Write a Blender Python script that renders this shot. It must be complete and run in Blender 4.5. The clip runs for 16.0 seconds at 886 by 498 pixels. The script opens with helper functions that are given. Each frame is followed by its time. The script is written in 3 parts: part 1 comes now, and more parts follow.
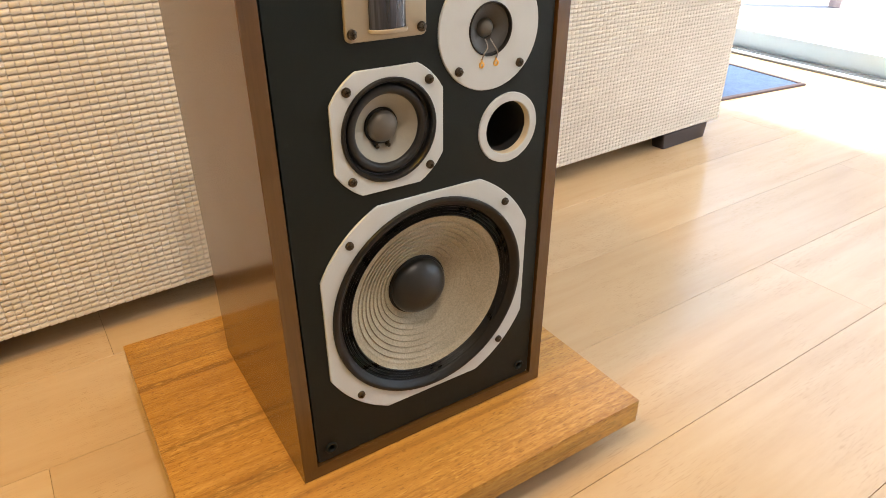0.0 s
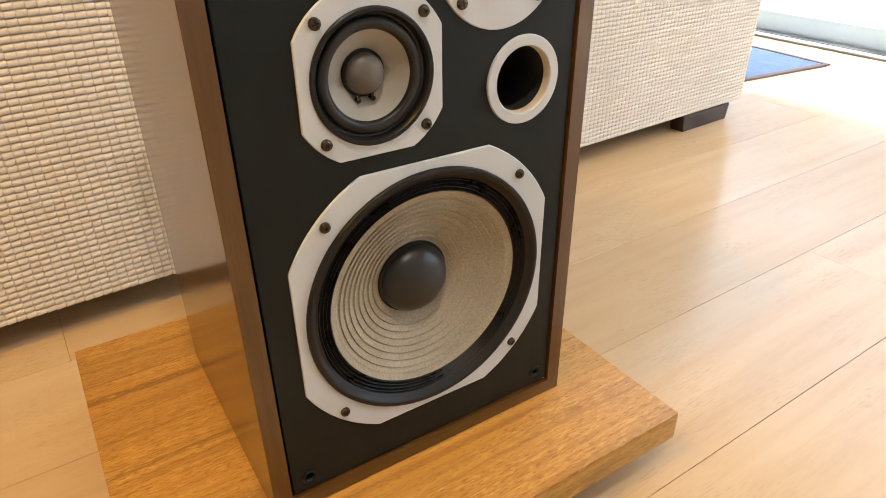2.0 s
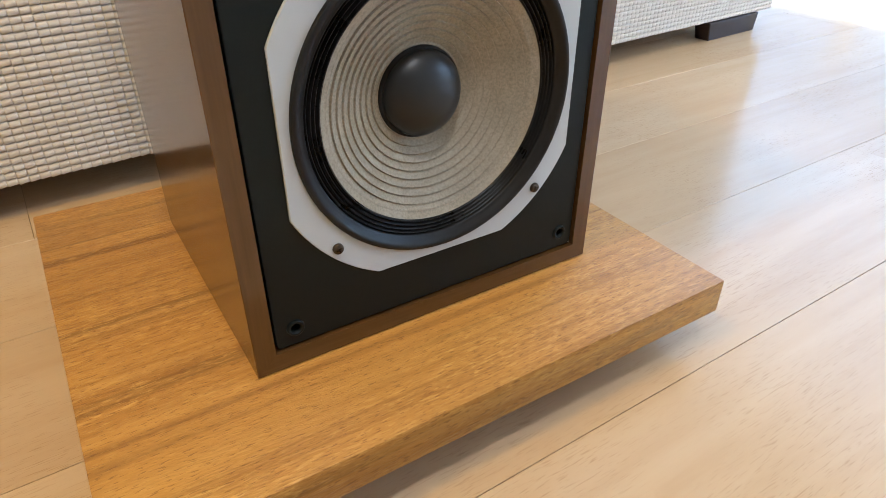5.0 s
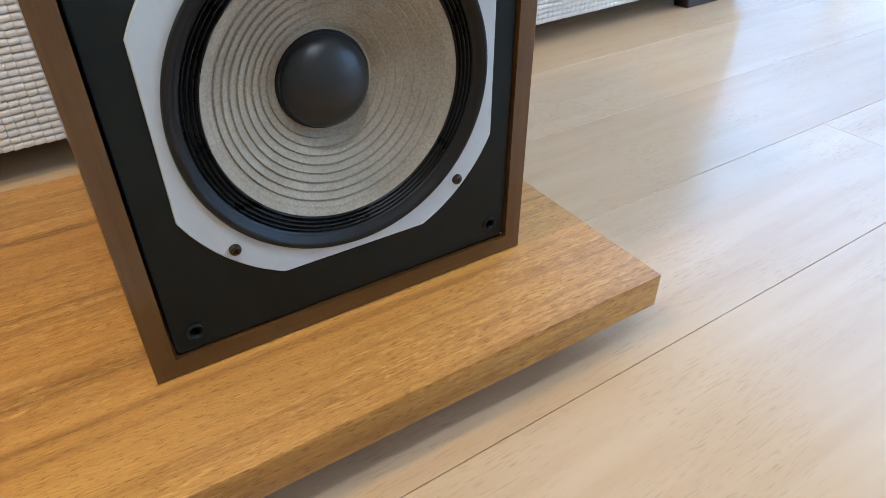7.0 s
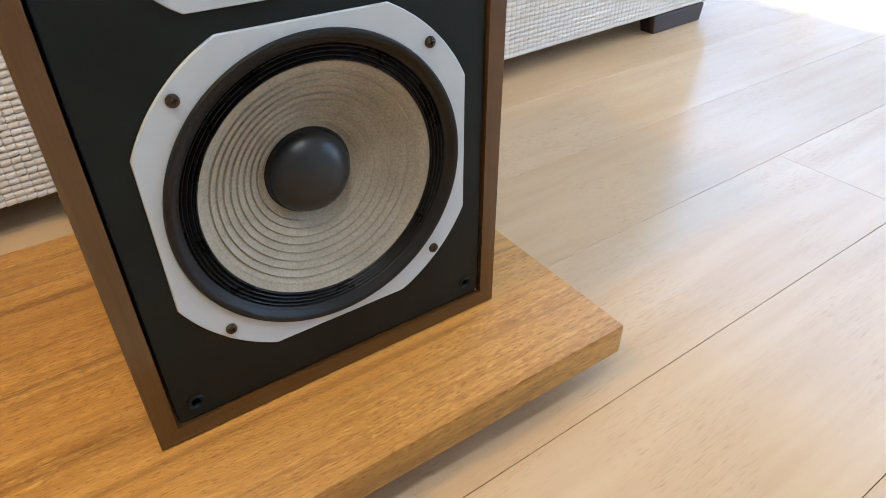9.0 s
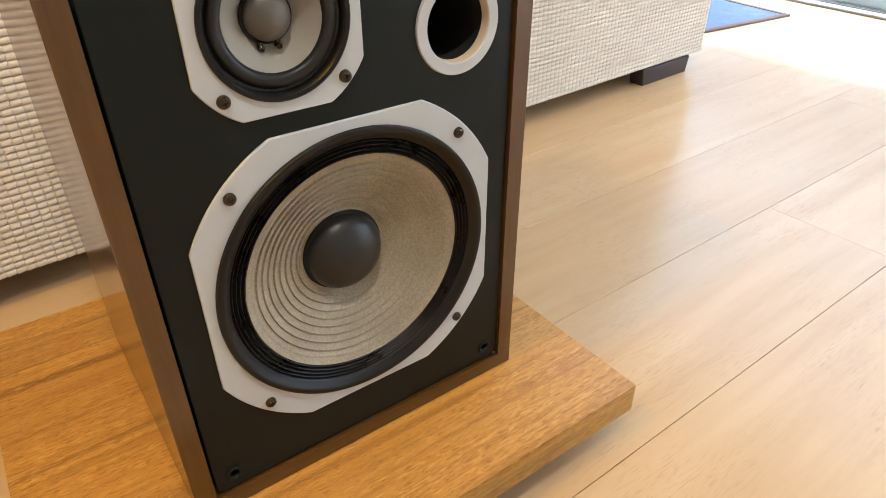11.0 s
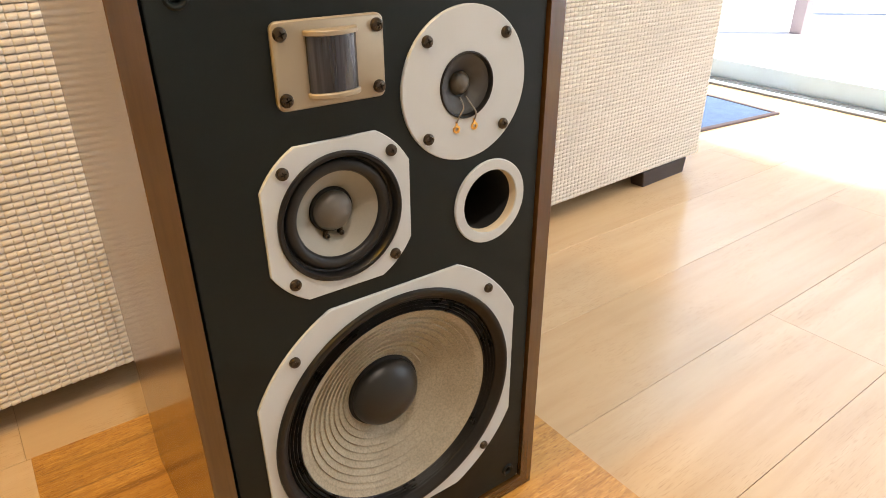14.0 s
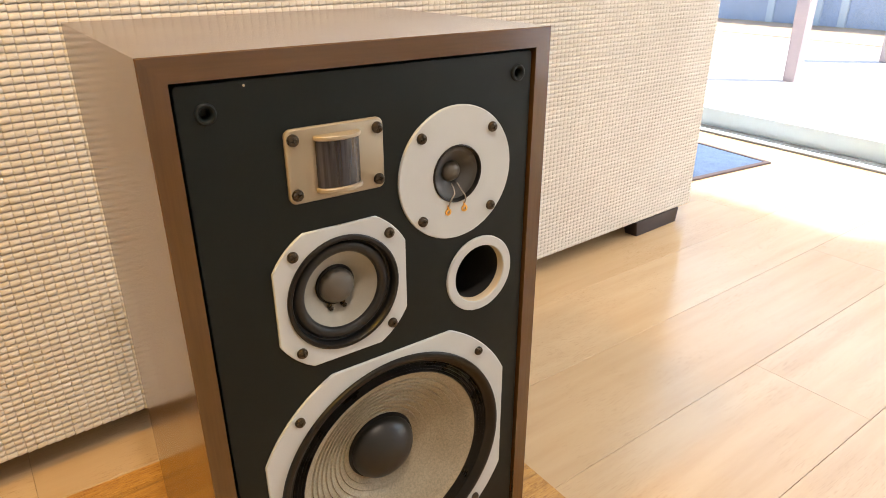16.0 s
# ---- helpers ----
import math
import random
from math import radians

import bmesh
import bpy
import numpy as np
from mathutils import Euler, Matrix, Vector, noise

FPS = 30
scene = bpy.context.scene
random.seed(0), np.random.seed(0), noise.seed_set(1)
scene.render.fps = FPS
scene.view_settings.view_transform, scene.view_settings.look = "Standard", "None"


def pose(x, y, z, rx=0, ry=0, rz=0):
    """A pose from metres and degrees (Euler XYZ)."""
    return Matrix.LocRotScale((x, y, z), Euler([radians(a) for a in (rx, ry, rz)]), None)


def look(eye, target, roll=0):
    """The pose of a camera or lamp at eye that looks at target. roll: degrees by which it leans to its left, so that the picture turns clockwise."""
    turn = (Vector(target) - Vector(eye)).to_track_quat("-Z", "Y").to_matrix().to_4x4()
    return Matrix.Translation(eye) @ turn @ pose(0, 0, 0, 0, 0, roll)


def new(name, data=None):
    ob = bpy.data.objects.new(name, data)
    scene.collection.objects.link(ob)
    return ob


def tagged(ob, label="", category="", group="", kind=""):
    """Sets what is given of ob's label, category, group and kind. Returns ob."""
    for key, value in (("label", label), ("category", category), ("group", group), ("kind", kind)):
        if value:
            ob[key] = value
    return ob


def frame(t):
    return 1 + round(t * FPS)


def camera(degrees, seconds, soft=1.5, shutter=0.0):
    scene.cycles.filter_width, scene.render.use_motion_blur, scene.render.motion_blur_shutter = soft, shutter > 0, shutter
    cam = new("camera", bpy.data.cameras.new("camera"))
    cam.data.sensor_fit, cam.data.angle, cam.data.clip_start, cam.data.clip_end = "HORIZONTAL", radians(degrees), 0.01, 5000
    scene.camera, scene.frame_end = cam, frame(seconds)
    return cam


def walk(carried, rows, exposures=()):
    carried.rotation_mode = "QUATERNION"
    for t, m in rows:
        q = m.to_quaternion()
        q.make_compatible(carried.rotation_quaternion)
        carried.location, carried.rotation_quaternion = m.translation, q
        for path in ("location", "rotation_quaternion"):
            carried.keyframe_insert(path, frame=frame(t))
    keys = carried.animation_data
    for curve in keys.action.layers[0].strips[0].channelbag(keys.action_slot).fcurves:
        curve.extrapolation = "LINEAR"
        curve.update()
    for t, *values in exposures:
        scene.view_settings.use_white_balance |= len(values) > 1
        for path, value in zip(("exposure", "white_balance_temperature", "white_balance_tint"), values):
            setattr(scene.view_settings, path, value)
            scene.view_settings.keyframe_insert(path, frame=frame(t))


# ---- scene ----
cam = camera(67.87, 16.0, soft=0.85)
PATH = [
    (0, (-0.3665, -0.5990, 0.7744), (0.5751, 0.8704, -0.2030), -0.05),
    (0.5, (-0.3638, -0.5735, 0.7802), (0.5721, 0.8929, -0.2077), 0.05),
    (1, (-0.3189, -0.5228, 0.7558), (0.6110, 0.9461, -0.2351), -0.07),
    (1.5, (-0.2912, -0.4977, 0.7271), (0.6369, 0.9712, -0.2649), -0.19),
    (2, (-0.2943, -0.4917, 0.6866), (0.6353, 0.9801, -0.2996), -0.64),
    (2.5, (-0.3026, -0.4793, 0.6375), (0.6299, 0.9871, -0.3539), -0.49),
    (3, (-0.2958, -0.4751, 0.6002), (0.6376, 0.9871, -0.3958), -0.34),
    (3.5, (-0.2897, -0.4703, 0.5600), (0.6413, 0.9926, -0.4385), -0.30),
    (4, (-0.2956, -0.4612, 0.5213), (0.6299, 0.9954, -0.4893), -0.12),
    (4.2, (-0.2975, -0.4588, 0.5101), (0.6231, 0.9927, -0.5140), -0.09),
    (6.5, (-0.2226, -0.4581, 0.5118), (0.6465, 0.9224, -0.6470), 0.17),
    (7, (-0.1971, -0.4622, 0.5172), (0.6709, 0.9091, -0.6522), 0.03),
    (7.5, (-0.1901, -0.4661, 0.5305), (0.6865, 0.8990, -0.6390), -0.16),
    (8, (-0.1893, -0.4715, 0.5522), (0.6981, 0.8829, -0.6219), -0.21),
    (8.5, (-0.1924, -0.4702, 0.5749), (0.7094, 0.8724, -0.6020), -0.11),
    (9, (-0.1961, -0.4692, 0.6041), (0.7162, 0.8698, -0.5687), -0.29),
    (11.3, (-0.2397, -0.4529, 0.6794), (0.7440, 0.9164, -0.3978), -0.31),
    (11.5, (-0.2439, -0.4554, 0.6958), (0.7389, 0.9206, -0.3724), -0.42),
    (12, (-0.2518, -0.4482, 0.7101), (0.7457, 0.9428, -0.3240), -0.43),
    (12.5, (-0.2636, -0.4441, 0.7265), (0.7468, 0.9618, -0.2758), -0.38),
    (13, (-0.2665, -0.4429, 0.7396), (0.7565, 0.9772, -0.2277), -0.36),
    (13.5, (-0.2662, -0.4485, 0.7552), (0.7678, 0.9862, -0.1814), -0.38),
    (14, (-0.2736, -0.4551, 0.7667), (0.7647, 0.9912, -0.1437), -0.27),
    (14.5, (-0.2902, -0.4726, 0.7926), (0.7599, 0.9845, -0.0895), -0.19),
    (15, (-0.2912, -0.4790, 0.8095), (0.7633, 0.9929, -0.0400), -0.18),
    (15.5, (-0.3007, -0.4861, 0.8328), (0.7520, 0.9963, -0.0006), -0.10),
    (16, (-0.2906, -0.4962, 0.8269), (0.7684, 0.9938, 0.0146), -0.11),
]
EXPOSURES = [(0, 1.3, 6500, 11), (3, 1.3, 6500, 11), (4.2, 1.25, 5800, 9), (6.5, 1.15, 4650, 5), (7.5, 1.15, 4700, 5), (8.5, 1.17, 4900, 6), (11.5, 1.28, 6250, 10), (16, 1.32, 6700, 12)]
walk(cam, [(t, look(eye, target, roll)) for t, eye, target, roll in PATH], EXPOSURES)


# ---- light ----
TURN = radians(-1.6)                     # the room stands turned to the loudspeaker
ROOM = Matrix.Rotation(TURN, 4, "Z")

world = bpy.data.worlds.new("sky")
scene.world = world
world.use_nodes = True
wn = world.node_tree.nodes
sky = wn.new("ShaderNodeTexSky")
sky.sky_type, sky.sun_disc = "NISHITA", False
sky.sun_elevation, sky.sun_rotation = radians(56.5), radians(132.3)
world.node_tree.links.new(sky.outputs[0], wn["Background"].inputs[0])
wn["Background"].inputs[1].default_value = 0.15


def lamp(name, kind, power, colour, place, target, **more):
    data = bpy.data.lights.new(name, kind)
    data.energy, data.color = power, colour
    for k, v in more.items():
        if k == "angle":
            data.angle = v
        if k == "size":
            data.size = v
        if k == "size_y":
            data.shape, data.size_y = "RECTANGLE", v
        if k == "disk":
            data.shape, data.size = "DISK", v
    ob = new(name, data)
    ob.matrix_world = look(place, target)
    return ob


lamp("sun", "SUN", 4.2, (1.0, 0.96, 0.92), (4.4, -4.0, 9), (0, 0, 0), angle=radians(2.0))
win_c = ROOM @ Vector((2.74, -0.15, 1.40))
lamp("window_daylight", "AREA", 20.0, (0.80, 0.92, 1.0), win_c, win_c + ROOM.to_3x3() @ Vector((-1, 0, -0.9)), size=4.1, size_y=1.4)
lamp("ceiling_lamp", "AREA", 14.8, (1.0, 0.552, 0.050), (-1.12, -0.06, 2.28), (-0.9, -0.02, 0), disk=0.14)
lamp("ceiling_lamp", "AREA", 8.6, (1.0, 0.86, 0.72), (-0.20, -0.66, 2.28), (-0.15, -0.5, 0), disk=0.12)


# ---- materials ----
def material(name, colour, rough=0.5, metal=0.0, spec=0.5, coat=0.0):
    m = bpy.data.materials.new(name)
    m.use_nodes = True
    b = m.node_tree.nodes["Principled BSDF"]
    b.inputs["Base Color"].default_value = (*colour, 1)
    b.inputs["Roughness"].default_value = rough
    b.inputs["Metallic"].default_value = metal
    b.inputs["Specular IOR Level"].default_value = spec
    b.inputs["Coat Weight"].default_value = coat
    m.diffuse_color = (*colour, 1)
    return m


def node(m, kind, **inputs):
    n = m.node_tree.nodes.new(kind)
    for k, v in inputs.items():
        n.inputs[k.replace("_", " ")].default_value = v
    return n


def link(m, a, b):
    m.node_tree.links.new(a, b)


def bsdf(m):
    return m.node_tree.nodes["Principled BSDF"]


def mapped(m, scale, rnd=0.0):
    """Object coordinates, stretched, and moved by the object's own random number."""
    tc = node(m, "ShaderNodeTexCoord")
    mp = node(m, "ShaderNodeMapping")
    mp.inputs["Scale"].default_value = scale
    link(m, tc.outputs["Object"], mp.inputs["Vector"])
    if rnd:
        oi = node(m, "ShaderNodeObjectInfo")
        mul = node(m, "ShaderNodeMath")
        mul.operation = "MULTIPLY"
        mul.inputs[1].default_value = rnd
        comb = node(m, "ShaderNodeCombineXYZ")
        link(m, oi.outputs["Random"], mul.inputs[0])
        for i in range(3):
            link(m, mul.outputs[0], comb.inputs[i])
        link(m, comb.outputs[0], mp.inputs["Location"])
    return mp.outputs[0]


def ramp(m, source, stops):
    r = node(m, "ShaderNodeValToRGB")
    e = r.color_ramp.elements
    while len(e) < len(stops):
        e.new(0.5)
    for el, (p, c) in zip(e, stops):
        el.position = p
        el.color = (*c, 1) if len(c) == 3 else c
    link(m, source, r.inputs[0])
    return r.outputs[0]


def grey(v):
    return (v, v, v)


def noise_tex(m, vec, scale, detail=4, rough=0.55, distort=0.0):
    n = node(m, "ShaderNodeTexNoise", Scale=scale, Detail=detail, Roughness=rough, Distortion=distort)
    link(m, vec, n.inputs["Vector"])
    return n.outputs["Fac"]


def mixed(m, kind, fac, a, b):
    n = m.node_tree.nodes.new("ShaderNodeMix")
    n.data_type, n.blend_type = "RGBA", kind
    for sock, v in ((n.inputs[0], fac), (n.inputs[6], a), (n.inputs[7], b)):
        if isinstance(v, bpy.types.NodeSocket):
            link(m, v, sock)
        elif isinstance(v, (int, float)):
            sock.default_value = v
        else:
            sock.default_value = (*v, 1)
    return n.outputs[2]


def bump(m, height, strength, dist=0.001):
    n = node(m, "ShaderNodeBump", Strength=strength, Distance=dist)
    link(m, height, n.inputs["Height"])
    link(m, n.outputs[0], bsdf(m).inputs["Normal"])


def rough_from(m, source, lo, hi):
    link(m, ramp(m, source, [(0.3, grey(lo)), (0.7, grey(hi))]), bsdf(m).inputs["Roughness"])


def speckled(name, colour, rough, scale, amount, bump_strength, spec=0.5, metal=0.0):
    """Paint, rubber and the like: a fine grain and a slow unevenness."""
    m = material(name, colour, rough, metal, spec)
    v = mapped(m, (1, 1, 1))
    fine, slow = noise_tex(m, v, scale, 3), noise_tex(m, v, scale / 40, 3)
    tone = mixed(m, "MIX", 0.5, fine, slow)
    c = ramp(m, tone, [(0.3, tuple(x * (1 - amount) for x in colour)), (0.7, tuple(min(1, x * (1 + amount)) for x in colour))])
    link(m, c, bsdf(m).inputs["Base Color"])
    rough_from(m, slow, max(0.02, rough - 0.06), min(1, rough + 0.06))
    bump(m, fine, bump_strength, 0.0005)
    return m


def floor_wood():
    m = material("maple_floorboard", (0.6, 0.45, 0.28), 0.3)
    v = mapped(m, (1, 1, 1), 3.7)
    long = mapped(m, (1.6, 16, 1), 3.7)
    flecks = mapped(m, (50, 680, 1), 3.7)
    slow = noise_tex(m, long, 1.4, 5, 0.6, 0.0)
    base = ramp(m, slow, [(0.28, (0.484, 0.346, 0.203)), (0.5, (0.522, 0.388, 0.238)), (0.75, (0.550, 0.420, 0.266))])
    fl = noise_tex(m, flecks, 1.0, 3, 0.6)
    where = noise_tex(m, v, 5.0, 2)
    fac = mixed(m, "MULTIPLY", 1.0, ramp(m, fl, [(0.57, grey(0)), (0.66, grey(0.62))]), ramp(m, where, [(0.44, grey(0.05)), (0.62, grey(1))]))
    col = mixed(m, "MIX", fac, base, (0.33, 0.21, 0.11))
    oi = node(m, "ShaderNodeObjectInfo")
    tint = ramp(m, oi.outputs["Random"], [(0.0, (0.90, 0.87, 0.82)), (1.0, (1.0, 1.0, 1.0))])
    col = mixed(m, "MULTIPLY", 1.0, col, tint)
    link(m, col, bsdf(m).inputs["Base Color"])
    rough_from(m, noise_tex(m, v, 2.5, 4), 0.18, 0.235)
    bump(m, fl, 0.12, 0.0006)
    return m


def plinth_wood():
    m = material("sapele_board", (0.35, 0.16, 0.05), 0.4, spec=0.35)
    v = mapped(m, (1, 1, 1))
    band = noise_tex(m, mapped(m, (0.55, 24, 12)), 1.0, 3, 0.55, 0.25)
    stripe = noise_tex(m, mapped(m, (0.9, 55, 40)), 1.0, 3, 0.55, 0.3)
    fibre = noise_tex(m, mapped(m, (62, 420, 300)), 1.0, 3, 0.6)
    dashes = noise_tex(m, mapped(m, (60, 330, 260)), 1.0, 3, 0.65, 0.35)
    pores = noise_tex(m, mapped(m, (95, 520, 400), 5.0), 1.0, 2, 0.6)
    cloud = noise_tex(m, v, 6.0, 3)
    figure = noise_tex(m, mapped(m, (1.6, 15, 8), 2.0), 1.0, 3, 0.6)
    lively = ramp(m, figure, [(0.42, grey(0.10)), (0.58, grey(1))])
    base = ramp(m, band, [(0.33, (0.228, 0.105, 0.019)), (0.42, (0.374, 0.186, 0.034)), (0.50, (0.414, 0.216, 0.043)), (0.56, (0.322, 0.155, 0.027)), (0.66, (0.442, 0.238, 0.052))])
    base = mixed(m, "MULTIPLY", 1.0, base, ramp(m, stripe, [(0.32, grey(0.62)), (0.43, grey(0.97)), (0.66, (1.07, 1.08, 1.05))]))
    base = mixed(m, "MULTIPLY", 1.0, base, ramp(m, cloud, [(0.3, grey(0.92)), (0.7, grey(1.08))]))
    pale = mixed(m, "MULTIPLY", 1.0, ramp(m, dashes, [(0.53, grey(0)), (0.66, grey(0.62))]), lively)
    base = mixed(m, "MIX", pale, base, (0.59, 0.355, 0.090))
    dark = mixed(m, "MULTIPLY", 1.0, ramp(m, dashes, [(0.34, grey(0.55)), (0.46, grey(0))]), lively)
    base = mixed(m, "MIX", dark, base, (0.20, 0.080, 0.016))
    base = mixed(m, "MIX", ramp(m, fibre, [(0.56, grey(0)), (0.68, grey(0.22))]), base, (0.55, 0.325, 0.080))
    base = mixed(m, "MIX", ramp(m, pores, [(0.58, grey(0)), (0.66, grey(0.55))]), base, (0.13, 0.050, 0.012))
    link(m, base, bsdf(m).inputs["Base Color"])
    rough_from(m, cloud, 0.30, 0.44)
    bump(m, mixed(m, "MIX", 0.35, dashes, pores), 1.0, 0.0011)
    return m


def walnut(name, stretch):
    m = material(name, (0.13, 0.065, 0.028), 0.3, coat=0.35)
    bsdf(m).inputs["Coat Roughness"].default_value = 0.14
    grain = noise_tex(m, mapped(m, stretch), 1.0, 5, 0.6, 0.1)
    fine = noise_tex(m, mapped(m, tuple(s * 6 for s in stretch)), 1.0, 3)
    base = ramp(m, grain, [(0.3, (0.076, 0.035, 0.009)), (0.6, (0.094, 0.044, 0.0125)), (0.8, (0.112, 0.054, 0.016))])
    base = mixed(m, "MULTIPLY", 1.0, base, ramp(m, fine, [(0.3, grey(0.90)), (0.7, grey(1.06))]))
    link(m, base, bsdf(m).inputs["Base Color"])
    rough_from(m, noise_tex(m, mapped(m, (1, 1, 1)), 9.0, 3), 0.17, 0.22)
    bump(m, fine, 0.03, 0.0003)
    return m


def fabric():
    m = material("woven_cream_fabric", (0.72, 0.66, 0.58), 0.9, spec=0.15)
    v = mapped(m, (1, 1, 1))
    geo = node(m, "ShaderNodeNewGeometry")
    isl = ramp(m, geo.outputs["Random Per Island"], [(0.0, (0.655, 0.618, 0.565)), (1.0, (0.675, 0.640, 0.588))])
    fibre = noise_tex(m, mapped(m, (160, 160, 700)), 1.0, 3, 0.6)
    c = mixed(m, "MULTIPLY", 1.0, isl, ramp(m, fibre, [(0.3, grey(0.92)), (0.7, grey(1.04))]))
    c = mixed(m, "MULTIPLY", 1.0, c, ramp(m, noise_tex(m, v, 3.0, 3), [(0.3, grey(0.93)), (0.7, grey(1.03))]))
    link(m, c, bsdf(m).inputs["Base Color"])
    bsdf(m).inputs["Sheen Weight"].default_value = 0.2
    bump(m, fibre, 0.5, 0.001)
    return m


def cone_paper():
    m = material("grey_pulp_cone", (0.42, 0.38, 0.31), 0.75, spec=0.3)
    v = mapped(m, (1, 1, 1))
    fibre = noise_tex(m, v, 420, 4, 0.7)
    slow = noise_tex(m, v, 22, 4)
    c = ramp(m, slow, [(0.3, (0.312, 0.277, 0.206)), (0.7, (0.380, 0.340, 0.260))])
    c = mixed(m, "MULTIPLY", 1.0, c, ramp(m, fibre, [(0.34, grey(0.72)), (0.60, grey(1.05))]))
    link(m, c, bsdf(m).inputs["Base Color"])
    bump(m, fibre, 0.22, 0.0006)
    return m


FLOOR_WOOD, PLINTH_WOOD, FABRIC, CONE = floor_wood(), plinth_wood(), fabric(), cone_paper()
WALNUT_UP, WALNUT_ALONG, WALNUT_DEEP = walnut("walnut_upright", (60, 60, 3)), walnut("walnut_across", (3, 60, 60)), walnut("walnut_top", (3, 60, 60))
BLACK_PAINT = speckled("black_baffle_paint", (0.0042, 0.0078, 0.0076), 0.46, 900, 0.12, 0.08, spec=0.24)
SILVER_PAINT = speckled("pale_grey_frame_paint", (0.47, 0.505, 0.52), 0.38, 1500, 0.03, 0.06)
CHAMPAGNE = speckled("champagne_metal", (0.30, 0.255, 0.185), 0.42, 1500, 0.04, 0.05, metal=0.25)
RUBBER = speckled("black_rubber", (0.0065, 0.0068, 0.0075), 0.40, 700, 0.2, 0.06, spec=0.32)
MID_RUBBER = speckled("dull_black_rubber", (0.014, 0.014, 0.0145), 0.45, 700, 0.2, 0.08, spec=0.35)
SURROUND = speckled("doped_cloth_surround", (0.006, 0.006, 0.0062), 0.30, 1300, 0.3, 0.4, spec=0.36)
CAP = speckled("grey_dust_cap_cloth", (0.016, 0.017, 0.017), 0.36, 2500, 0.15, 0.12, spec=0.4)
MID_CONE = speckled("light_grey_cone", (0.27, 0.26, 0.225), 0.6, 900, 0.08, 0.2)
MID_CAP = speckled("taupe_dust_cap", (0.095, 0.088, 0.075), 0.45, 2000, 0.1, 0.1)
TW_CONE = speckled("charcoal_cone", (0.055, 0.055, 0.055), 0.5, 1500, 0.15, 0.15)
SCREW = speckled("bronzed_steel", (0.06, 0.047, 0.034), 0.30, 2000, 0.2, 0.05, metal=0.7)
DARK = speckled("dark_hollow", (0.006, 0.006, 0.006), 0.8, 500, 0.2, 0.1)
GOLD = speckled("gold_lug", (0.75, 0.43, 0.12), 0.3, 2000, 0.05, 0.05, metal=0.9)
WIRE = speckled("braided_lead", (0.22, 0.20, 0.18), 0.4, 3000, 0.2, 0.2, metal=0.5)
FILM = material("dark_piezo_film", (0.02, 0.022, 0.03), 0.16, spec=0.6)
# upright reflections of light, put into the film's colour and bump
reflection_streaks = noise_tex(FILM, mapped(FILM, (190, 60, 5)), 1.0, 3, 0.6)
link(FILM, ramp(FILM, reflection_streaks, [(0.36, (0.007, 0.007, 0.010)), (0.55, (0.018, 0.019, 0.027)), (0.74, (0.055, 0.058, 0.075))]), bsdf(FILM).inputs["Base Color"])
bump(FILM, reflection_streaks, 0.12, 0.0005)
CREAM = speckled("cream_tube_edge", (0.58, 0.50, 0.36), 0.5, 600, 0.06, 0.1)
LEG_WOOD = speckled("dark_stained_leg", (0.022, 0.013, 0.011), 0.35, 120, 0.25, 0.08)
WALL = speckled("white_wall_paint", (0.74, 0.72, 0.68), 0.8, 300, 0.03, 0.2)
CEIL = speckled("white_ceiling_paint", (0.8, 0.79, 0.77), 0.85, 300, 0.03, 0.2)
ALU = speckled("pale_door_frame_paint", (0.50, 0.62, 0.71), 0.4, 900, 0.03, 0.05)
TRACK = speckled("grey_track_metal", (0.20, 0.21, 0.22), 0.45, 900, 0.08, 0.05, metal=0.3)
MAT = speckled("blue_grey_mat_pile", (0.075, 0.115, 0.19), 0.95, 900, 0.25, 0.8, spec=0.1)
MAT_EDGE = speckled("brown_mat_binding", (0.055, 0.036, 0.038), 0.8, 900, 0.2, 0.4)
PATIO = speckled("sunlit_concrete", (0.80, 0.79, 0.77), 0.85, 60, 0.08, 0.3)
POST_WOOD = speckled("weathered_pink_timber", (0.34, 0.28, 0.285), 0.7, 90, 0.15, 0.3)
TERRA = speckled("terracotta_edging", (0.56, 0.40, 0.26), 0.8, 60, 0.12, 0.3)
BLUE = speckled("blue_fence_paint", (0.34, 0.45, 0.62), 0.5, 40, 0.2, 0.3)
FOUND = speckled("floor_screed", (0.16, 0.11, 0.06), 0.9, 200, 0.1, 0.1)
glass = material("clear_glass", (1, 1, 1), 0.0)
bsdf(glass).inputs["Transmission Weight"].default_value = 1.0
bsdf(glass).inputs["IOR"].default_value = 1.45


# ---- building helpers ----
def part(name, bm, mat, parent=None, label="", smooth=False, matrix=None):
    """Links a bmesh as ONE mesh object, under a thing or a part."""
    me = bpy.data.meshes.new(name)
    bm.to_mesh(me)
    bm.free()
    me.materials.append(mat)
    if smooth:
        for p in me.polygons:
            p.use_smooth = True
        me.set_sharp_from_angle(angle=radians(38))
    ob = new(name, me)
    if matrix is not None:
        ob.matrix_world = matrix
    if parent is not None:
        ob.parent = parent
    return tagged(ob, label)


def thing(name, label, category, group="", at=(0, 0, 0), kind=""):
    e = new(name)
    e.empty_display_size = 0.05
    e.location = at
    return tagged(e, label, category, group, kind)


